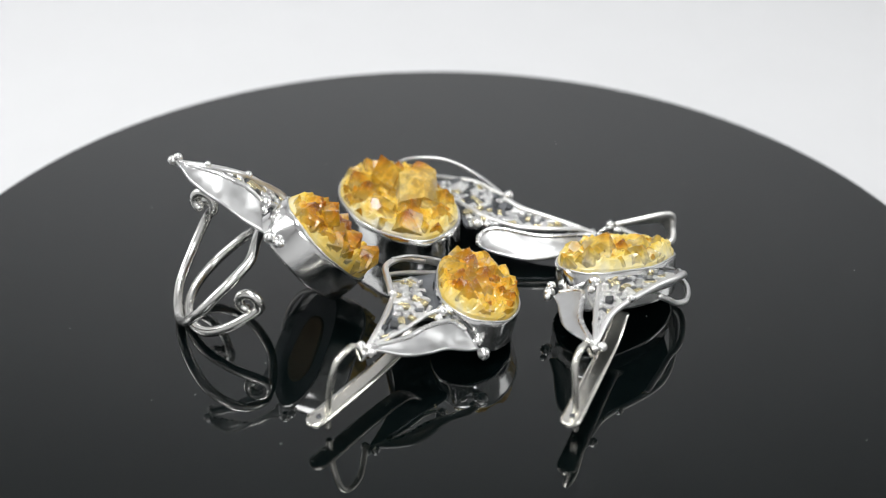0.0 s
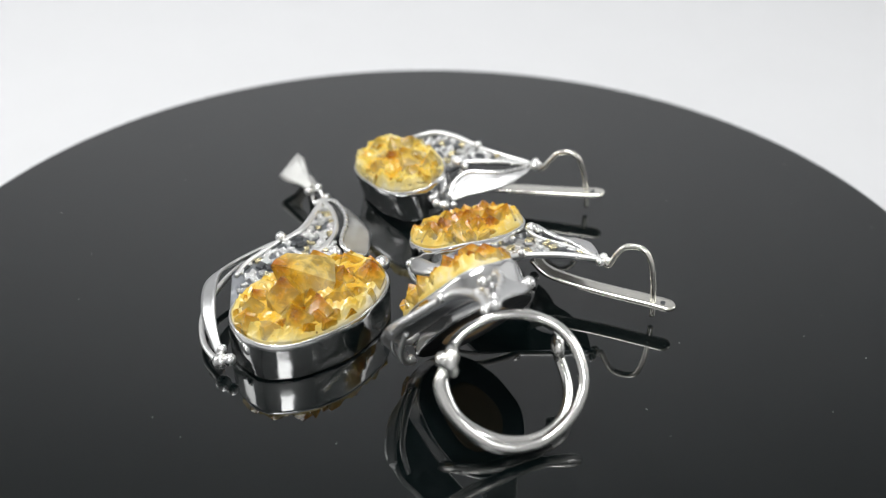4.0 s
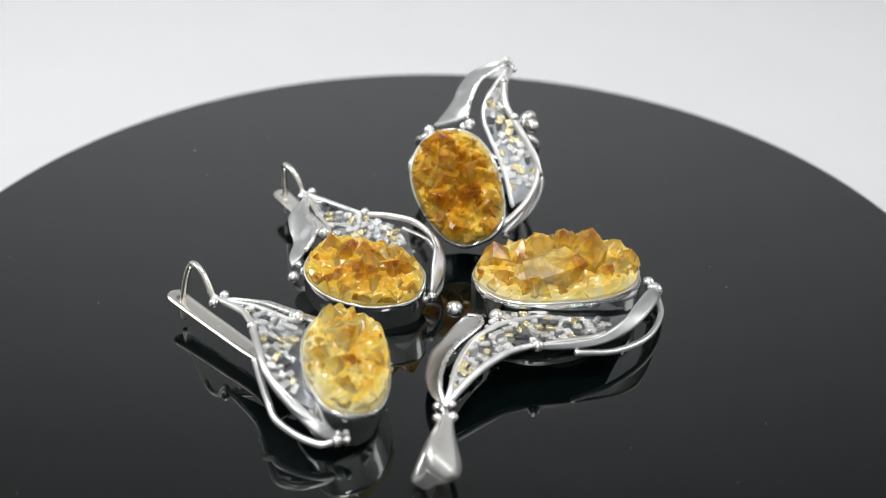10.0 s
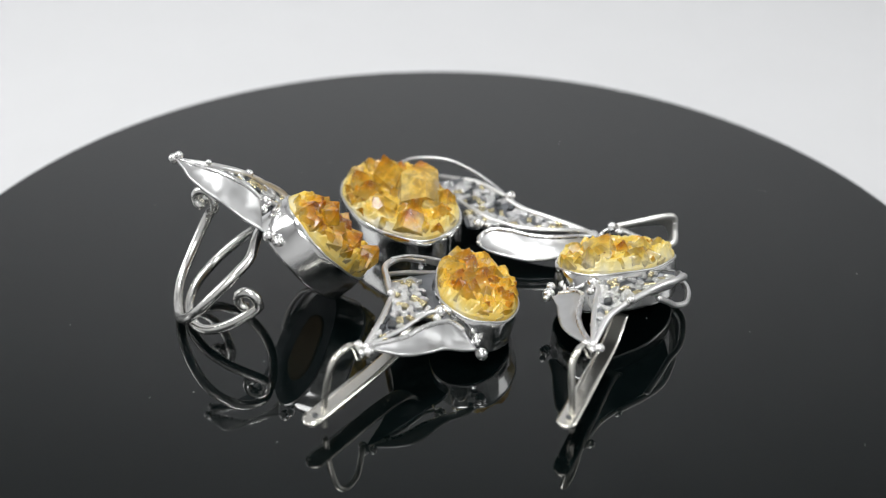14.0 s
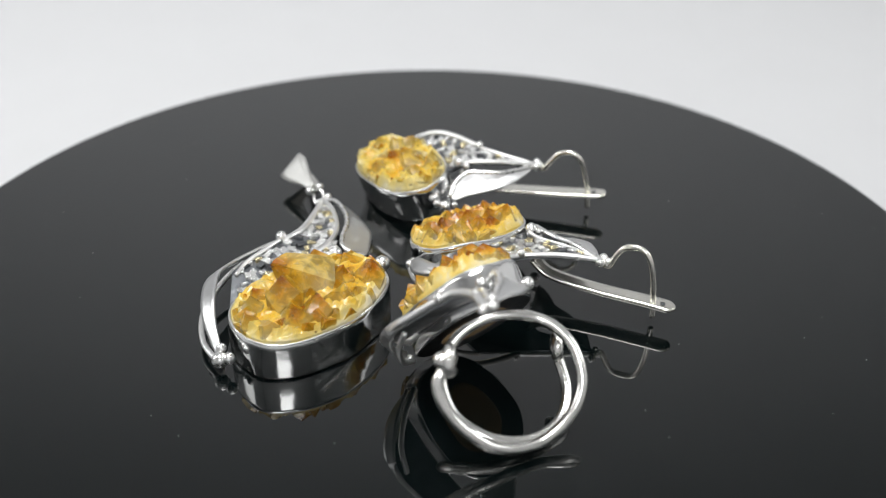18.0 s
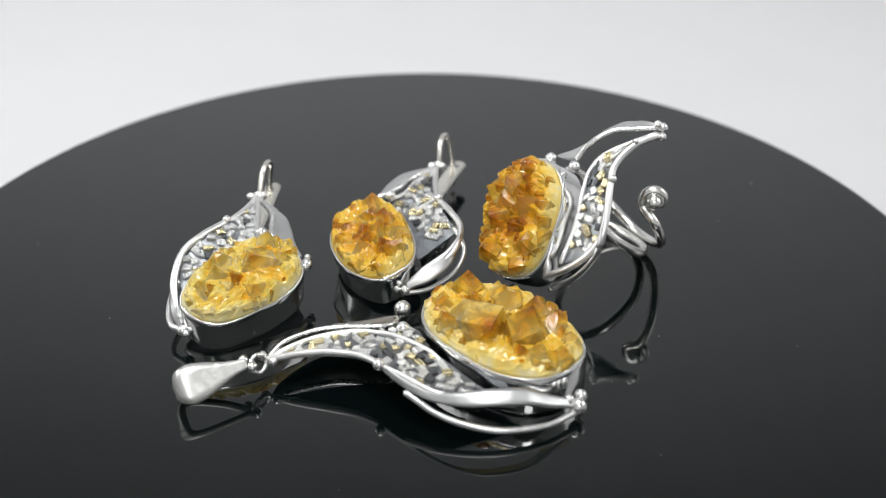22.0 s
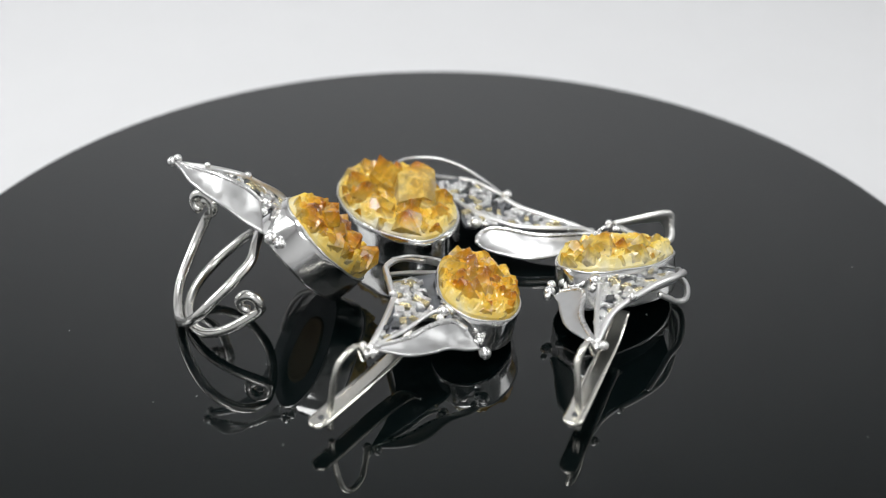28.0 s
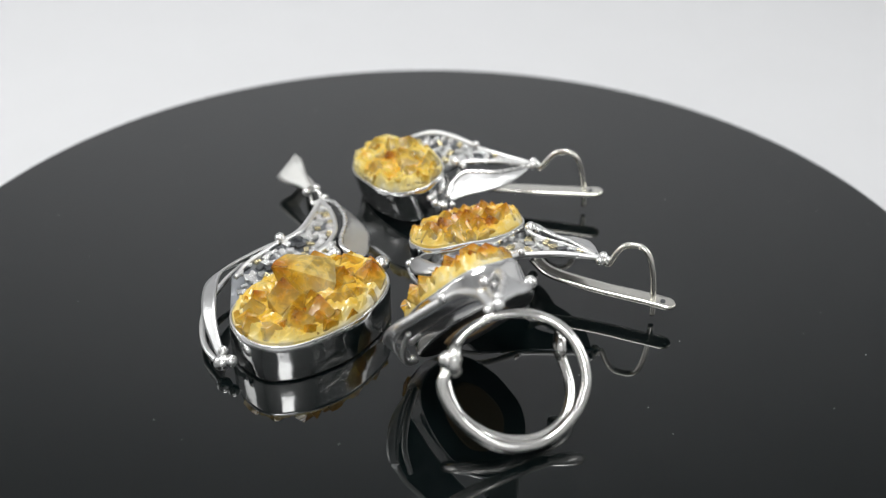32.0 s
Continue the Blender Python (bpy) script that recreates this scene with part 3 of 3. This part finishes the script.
def earring_one():
    hd = Head((-2.74, 10.97, 7.0), (-0.2572, 0.0207), 1.141, 10.2, 6.8)
    up = hd.n
    root = thing("earring", (-2.7, 11, 0), "silver earring with amber citrine druse, lying face up on the disc", "earring", "citrine jewellery set")
    bezel(root, hd, 5.4)
    druse(root, hd, 21, [(6.8, -2.8, 4.6, 2.6, 0.1, -0.1, 0, 0), (4.9, 5.2, 3.2, 2.0, 0.1, 0.25, 0, 0), (1.1, -3.7, 4.0, 2.4, 0.0, -0.1, 0, 0.15), (-3.2, -5.0, 3.9, 2.3, 0.0, -0.15, 0, 0.4),
                         (-1.4, 0.8, 3.7, 2.3, 0.0, 0.1, 0, 0), (-4.4, -1.2, 4.0, 2.2, -0.1, 0.0, 0, 0), (-7.6, -3.2, 3.6, 1.9, -0.2, -0.1, 0, 0), (-9.0, 2.0, 3.0, 1.8, -0.2, 0.2, 0, 0.2),
                         (-0.3, 4.8, 3.0, 2.0, 0.0, 0.2, 0, 0), (3.6, 1.0, 3.3, 2.2, 0.1, 0.0, 0, 0.2)], 10, 12, label="amber citrine druse with brown-tipped crystals")
    J = (20.3, 19.2, 9.2)
    outer = [J, (15.6, 14.8, 9.6), (11.5, 9.9, 9.6), (9.9, 6.4, 9.0), (9.2, 2.8, 7.7)]
    inner = [J, (14.4, 18.0, 9.2), (9.4, 16.2, 9.2)] + [tuple(hd.rim(k, 1.0, -1.5)) for k in (-0.75, -1.15, -1.55, -1.9, -2.25)]
    wing(root, outer, inner, 23, 62, up, (0.10, 0.95), reach=(0.9, 0.6))
    wire(root, "wing_wire", outer[:3], 0.5, taper=0.2)
    wire(root, "wing_wire", [(11.7, 10.3, 9.6), (10.2, 5.5, 9.8), (8.4, 1.2, 9.2), (4.2, -1.6, 7.8), (0.2, -1.4, 6.2)], 0.55)
    wire(root, "wing_wire", inner[:3] + [(6.9, 16.0, 9.4)], 0.34)
    ribbon(root, [(6.6, -0.6, 8.8), (2.6, -1.9, 7.3), (-1.6, -1.2, 5.6), (-5.0, 0.2, 4.0)], [(0.4, 0.6, 1), (0.3, 0.9, 1), (0.1, 0.8, 0.9), (0, 0.6, 1)], [1.2, 2.5, 2.9, 1.0])
    wire(root, "under_wire", [(9.2, 3.5, 7.8), (7.6, -0.6, 6.0), (3.6, -2.4, 4.2), (-1.5, -1.8, 3.0), (-5.4, 0.0, 3.0)], 0.4)
    leaf(root, [J, (15.4, 22.4, 8.2), (11.6, 22.6, 7.4), (8.6, 22.0, 6.6), (5.6, 22.8, 5.8), (3.4, 22.7, 5.2)], [J, (14.4, 19.5, 9.0), (11.0, 18.7, 9.0), (8.0, 18.5, 9.0), (5.9, 18.9, 8.7), (4.5, 20.2, 7.6)], -0.45, (0, 0, 1))
    beads(root, ((11.5, 9.7, 10.1), 0.75), ((6.6, 16.8, 9.6), 1.0), ((7.6, 17.6, 9.2), 0.65), ((2.5, 22.4, 3.9), 1.0), ((2.4, 20.6, 5.0), 0.75), ((3.6, 21.4, 5.6), 0.6),
          ((-5.3, 0.2, 3.5), 0.85), ((-5.9, 1.4, 3.4), 0.6), ((20.9, 18.4, 9.3), 0.75), ((20.0, 20.2, 9.0), 0.75), ((21.2, 20.0, 9.0), 0.6))
    hook_and_lever(root, [(20.8, 19.4, 9.0), (21.6, 19.9, 8.4), (22.4, 20.6, 10.6), (23.4, 21.4, 12.1), (25.4, 22.6, 12.4), (27.0, 23.1, 11.2), (28.0, 23.3, 8.0), (28.6, 23.3, 3.6), (28.7, 23.3, 0.6)],
                   [(32.1, 24.6, 3.4), (28.0, 22.8, 3.5), (20.0, 18.9, 3.6), (13.0, 15.5, 4.4), (10.0, 14.2, 6.6)], (30.2, 23.8, 3.5))
    return root


def earring_two():
    hd = Head((-26.5, 15.2, 7.9), (-0.119, -0.265), 0.0, 10.7, 6.7)
    up = hd.n
    root = thing("earring", (-26.5, 15.2, 0), "silver earring with pale yellow citrine druse, lying face up", "earring", "citrine jewellery set")
    bezel(root, hd, 6.3)
    druse(root, hd, 33, [(7.4, 3.4, 4.4, 2.3, 0.1, 0.1, 0, 0), (8.2, 0.7, 3.6, 2.4, 0.2, 0.0, 0, 0.3), (7.0, -1.8, 4.2, 2.6, 0.15, -0.1, 0, 0.25), (2.0, 0.8, 5.2, 3.5, -0.4, 0.05, 0, 0.1),
                         (-1.4, -0.2, 3.4, 2.6, -0.2, -0.1, 0, 0), (-1.7, 4.8, 3.9, 2.5, 0.0, 0.2, 0, 0.2), (-7.3, 1.4, 4.0, 2.6, -0.2, 0.1, 0, 0.15), (-3.4, 2.8, 4.3, 2.4, 0.0, 0.1, 0, 0),
                         (0.0, -4.2, 2.4, 2.2, 0.0, -0.2, 0, 0.4), (-9.0, -0.4, 2.2, 1.8, -0.2, 0.0, 0, 0.2), (-4.8, -2.8, 2.4, 2.2, -0.1, -0.2, 0, 0.3), (4.4, -3.8, 2.3, 2.4, 0.1, -0.2, 0, 0.4)], 6, 8, 1.0, True, "pale yellow citrine druse")
    J = (-9.8, 33.7, 8.9)
    outer = [J, (-15.0, 30.0, 10.0), (-19.7, 28.4, 10.3), (-25.0, 27.3, 10.4), (-30.0, 26.0, 9.2), (-32.6, 24.2, 7.8)]
    inner = [J, (-13.4, 28.4, 9.8), (-17.4, 23.4, 9.8)] + [tuple(hd.rim(k, 1.0, -1.5)) for k in (0.85, 1.2, 1.6, 2.0, 2.4)]
    wing(root, outer, inner, 37, 62, up, (0.10, 0.92), reach=(0.9, 0.7))
    wire(root, "wing_wire", outer[:3], 0.5, taper=0.2)
    wire(root, "wing_wire", [(-19.5, 28.6, 10.3), (-25.2, 27.6, 10.6), (-30.2, 26.4, 9.8), (-34.4, 23.2, 7.2), (-36.6, 18.6, 4.0)], 0.55)
    wire(root, "wing_wire", inner[:3] + [(-17.9, 22.0, 9.9)], 0.42)
    ribbon(root, [(-30.6, 26.0, 9.4), (-34.0, 23.4, 7.4), (-36.4, 20.2, 5.0), (-37.0, 17.8, 3.2)], [(0.4, -0.2, 1), (0.7, -0.2, 1), (0.7, -0.2, 0.9), (0.6, 0, 1)], [1.0, 1.9, 2.2, 0.9])
    wire(root, "under_wire", [(-25.4, 28.3, 9.0), (-28.2, 27.5, 6.8), (-30.4, 26.7, 5.0), (-33.2, 25.7, 3.9), (-36.2, 22.6, 3.0), (-37.6, 19.8, 2.6), (-37.2, 17.6, 2.6)], 0.5)
    leaf(root, [J, (-9.2, 30.9, 8.2), (-9.2, 26.6, 7.4), (-10.6, 23.1, 6.8), (-12.4, 19.8, 6.3), (-13.4, 17.0, 5.8)], [J, (-10.3, 30.6, 8.8), (-11.6, 27.0, 8.8), (-13.8, 24.2, 9.0), (-15.5, 22.0, 8.9), (-15.8, 19.4, 7.7), (-14.6, 17.0, 6.2)], -0.45, (0, 0, 1))
    beads(root, ((-19.7, 28.6, 10.7), 0.75), ((-17.7, 21.8, 10.3), 1.0), ((-16.6, 22.6, 9.6), 0.65), ((-13.8, 15.2, 5.3), 1.0), ((-14.8, 14.2, 5.8), 0.75), ((-12.6, 16.4, 5.6), 0.6),
          ((-37.1, 17.4, 2.6), 0.9), ((-37.3, 16.0, 2.8), 0.6), ((-9.0, 33.0, 9.1), 0.75), ((-10.4, 34.6, 8.8), 0.75), ((-9.2, 34.4, 8.8), 0.6))
    hook_and_lever(root, [(-9.4, 34.0, 8.8), (-8.6, 34.6, 8.2), (-7.4, 35.4, 10.2), (-6.2, 36.2, 11.8), (-4.4, 37.4, 12.2), (-3.0, 38.4, 11.0), (-2.6, 39.4, 8.0), (-2.4, 40.3, 3.8), (-2.4, 40.5, 0.6)],
                   [(0.4, 42.3, 4.0), (-2.6, 39.9, 3.7), (-9.5, 34.3, 3.3), (-17.0, 28.2, 3.2), (-21.0, 25.0, 5.4)], (-1.4, 40.9, 3.85))
    return root


def ring():
    hd = Head((15.4, -6.9, 11.67), (-1.377, 0.2656), 1.6618 - math.pi / 2, 10.6, 7.6)
    up = hd.n
    root = thing("ring", (28, -10, 0), "silver wire ring with amber citrine druse, leaning on its shank", "ring", "citrine jewellery set")
    bezel(root, hd, 5.6, pad=True)
    druse(root, hd, 45, [(1.9, -3.0, 5.8, 3.8, 0.05, -0.1, 0, 0), (2.6, 1.8, 5.2, 2.8, 0.0, 0.1, 0, 0.2), (-1.0, 3.6, 5.4, 2.9, -0.05, 0.15, 0, 0), (-1.9, -0.9, 5.0, 2.4, 0.0, 0.0, 0, 0),
                         (-4.7, -4.0, 4.9, 2.8, -0.1, -0.2, 0, 0), (8.2, -1.0, 4.6, 2.9, 0.15, 0.0, 0, 0.2), (8.4, 2.2, 3.8, 2.2, 0.15, 0.15, 0, 0.3), (0.6, 5.6, 4.2, 2.0, 0.0, 0.2, 0, 0.2),
                         (-7.2, 1.0, 3.8, 2.5, -0.2, 0.0, 0, 0.3), (-5.0, 4.2, 4.0, 2.3, -0.1, 0.2, 0, 0), (-8.4, -2.0, 3.4, 2.0, -0.2, -0.1, 0, 0.2)], 8, 10, 1.4, label="amber citrine druse with deep orange tips")
    tip = (35.2, -18.6, 25.8)
    outer = [(34.2, -18.9, 24.8), (30.2, -17.2, 23.9), (25.9, -16.8, 21.9), (23.4, -18.0, 19.7), (20.9, -19.7, 17.0), (18.3, -21.2, 14.1), (16.4, -21.0, 11.5), (14.4, -19.4, 9.4)]
    inner = [(34.2, -18.4, 25.0)] + [tuple(hd.at(*q)) for q in ((13.3, -10.4, -5.2), (9.9, -8.6, -3.8), (6.0, -8.5, -3.2), (0.0, -8.6, -3.0), (-6.5, -7.6, -2.6))]
    wing(root, outer, inner, 51, 56, up, (0.10, 0.90), gold=0.25)
    wire(root, "wing_wire", outer[:7] + [(14.6, -19.2, 8.8), (13.4, -16.6, 6.4), (12.8, -14.4, 4.8)], 0.62)
    ribbon(root, [outer[3], outer[5], (16.2, -21.6, 10.8), (14.2, -19.2, 6.2), (13.2, -15.6, 2.8)], [(-.5, .3, .8), (-.6, .2, .6), (-.9, -.3, .3), (-.8, -.2, .5), (-.6, .3, .8)], [0.9, 1.6, 2.0, 2.2, 1.4])
    wire(root, "under_wire", [(19.2, -20.6, 13.0), (17.6, -20.4, 8.6), (16.0, -18.2, 4.6), (14.2, -15.0, 2.2)], 0.45)
    wire(root, "wing_wire", inner, 0.42)
    leaf(root, [tip, (35.0, -15.7, 25.8), (34.4, -12.1, 24.6), (32.6, -9.7, 23.0), (30.5, -8.1, 21.1), (28.6, -6.2, 19.2), (26.6, -4.0, 18.0)], [tip, (32.6, -15.4, 25.3), (30.5, -13.0, 25.0), (28.4, -11.5, 24.1), (26.3, -10.3, 22.4), (24.8, -9.6, 20.3)], -0.30, (-0.6, 0.1, 0.8))
    beads(root, ((35.3, -18.7, 25.8), 0.85), ((34.6, -18.2, 26.4), 0.7), ((34.3, -19.5, 24.8), 0.7), ((23.8, -10.0, 19.5), 1.0), ((24.6, -9.0, 18.8), 0.65), ((26.0, -3.1, 17.5), 1.0), ((25.2, -2.2, 16.6), 0.7), ((23.7, -18.0, 20.4), 0.75), ((30.3, -17.2, 24.5), 0.55), ((13.6, -15.2, 2.3), 0.7))
    # shank: one wire in a turn and a half, curl and ball at one end, open spiral at the other
    up3 = Vector((0, 0, 1))
    ballc, wv = Vector((30.4, -21.9, 15.4)), Vector((-0.57, 0.82, 0))
    curl = [ballc + (wv * math.cos(math.radians(a)) + up3 * math.sin(math.radians(a))) * r + wv.cross(up3) * d
            for a, r, d in ((255, 1.35, 0.5), (205, 1.5, 0.45), (155, 1.6, 0.35), (105, 1.7, 0.2), (55, 1.75, 0), (5, 1.8, -0.1), (-40, 2.2, -0.1))]
    spc, wr = Vector((31.0, -1.4, 7.9)), Vector((-0.77, 0.64, 0))
    coil = [spc + (wr * math.cos(math.radians(a)) + up3 * math.sin(math.radians(a))) * r for a, r in ((-45, 1.9), (0, 1.75), (45, 1.7), (90, 1.65), (135, 1.6), (180, 1.5), (225, 1.4), (265, 1.2))]
    path = curl + [Vector(q) for q in (
        (29.6, -23.3, 11.6), (32.5, -22.9, 7.1), (36.8, -19.2, 2.7), (39.2, -13.2, 1.4), (39.8, -7.7, 3.3), (38.6, -3.8, 6.7), (35.7, -2.3, 10.1),
        (32.3, -2.5, 12.4), (29.1, -4.2, 13.6), (27.1, -7.1, 14.4), (25.1, -10.6, 14.1), (23.8, -15.0, 11.8), (25.4, -19.0, 8.2), (30.0, -20.2, 4.4), (35.0, -17.5, 2.0),
        (37.7, -12.4, 0.85), (37.5, -6.8, 1.3), (34.8, -2.8, 3.3))] + coil
    bm = tube(bmesh.new(), resample(spline(path, 6), 240), 0.82, 12)
    part("shank", bm, SHANK, root, "round silver wire shank in open turns")
    part("ball_end", ball(bmesh.new(), ballc - wv.cross(up3) * 0.9, 1.3), SHANK, root, "silver ball end of the shank")
    return root


THINGS = {}


def build():
    stage()
    THINGS["turntable"] = turntable()
    for ob in (pendant(), earring_one(), earring_two(), ring()):
        THINGS[ob.name] = ob


# ---- the turning ----
KNOTS = [(0, -152.4), (1, -125.1), (2, -99.7), (5, -25.3), (6, -2.3), (7, 19.3), (8, 43.8), (9, 69.7), (10, 96.6), (11, 123.8), (12, 150.7), (13, 178.8),
         (14, 206.7), (15, 233.8), (18, 309.7), (19, 334.1), (20, 357.1), (21, 379.0), (22, 403.7), (23, 430.2), (24, 458.1), (25, 486.4), (28, 568.2),
         (29, 595.5), (30, 621.2), (31, 646.3), (32, 670.8)]


def turn(t):
    i = max(k for k in range(len(KNOTS) - 1) if KNOTS[k][0] <= t)
    (t1, a1), (t2, a2) = KNOTS[i], KNOTS[i + 1]
    t0, a0 = KNOTS[i - 1] if i else (2 * t1 - t2, 2 * a1 - a2)
    t3, a3 = KNOTS[i + 2] if i + 2 < len(KNOTS) else (2 * t2 - t1, 2 * a2 - a1)
    m1, m2 = (a2 - a0) / (t2 - t0), (a3 - a1) / (t3 - t1)
    h = t2 - t1
    s = (t - t1) / h
    return (2 * s ** 3 - 3 * s * s + 1) * a1 + (s ** 3 - 2 * s * s + s) * h * m1 + (3 * s * s - 2 * s ** 3) * a2 + (s ** 3 - s * s) * h * m2


def motions():
    for ob in THINGS.values():
        base = Matrix.Translation(Vector(ob["base"]) * MM)
        del ob["base"]
        walk(ob, [(k / 5, pose(0, 0, 0, 0, 0, turn(k / 5)) @ base) for k in range(161)])


build()
motions()
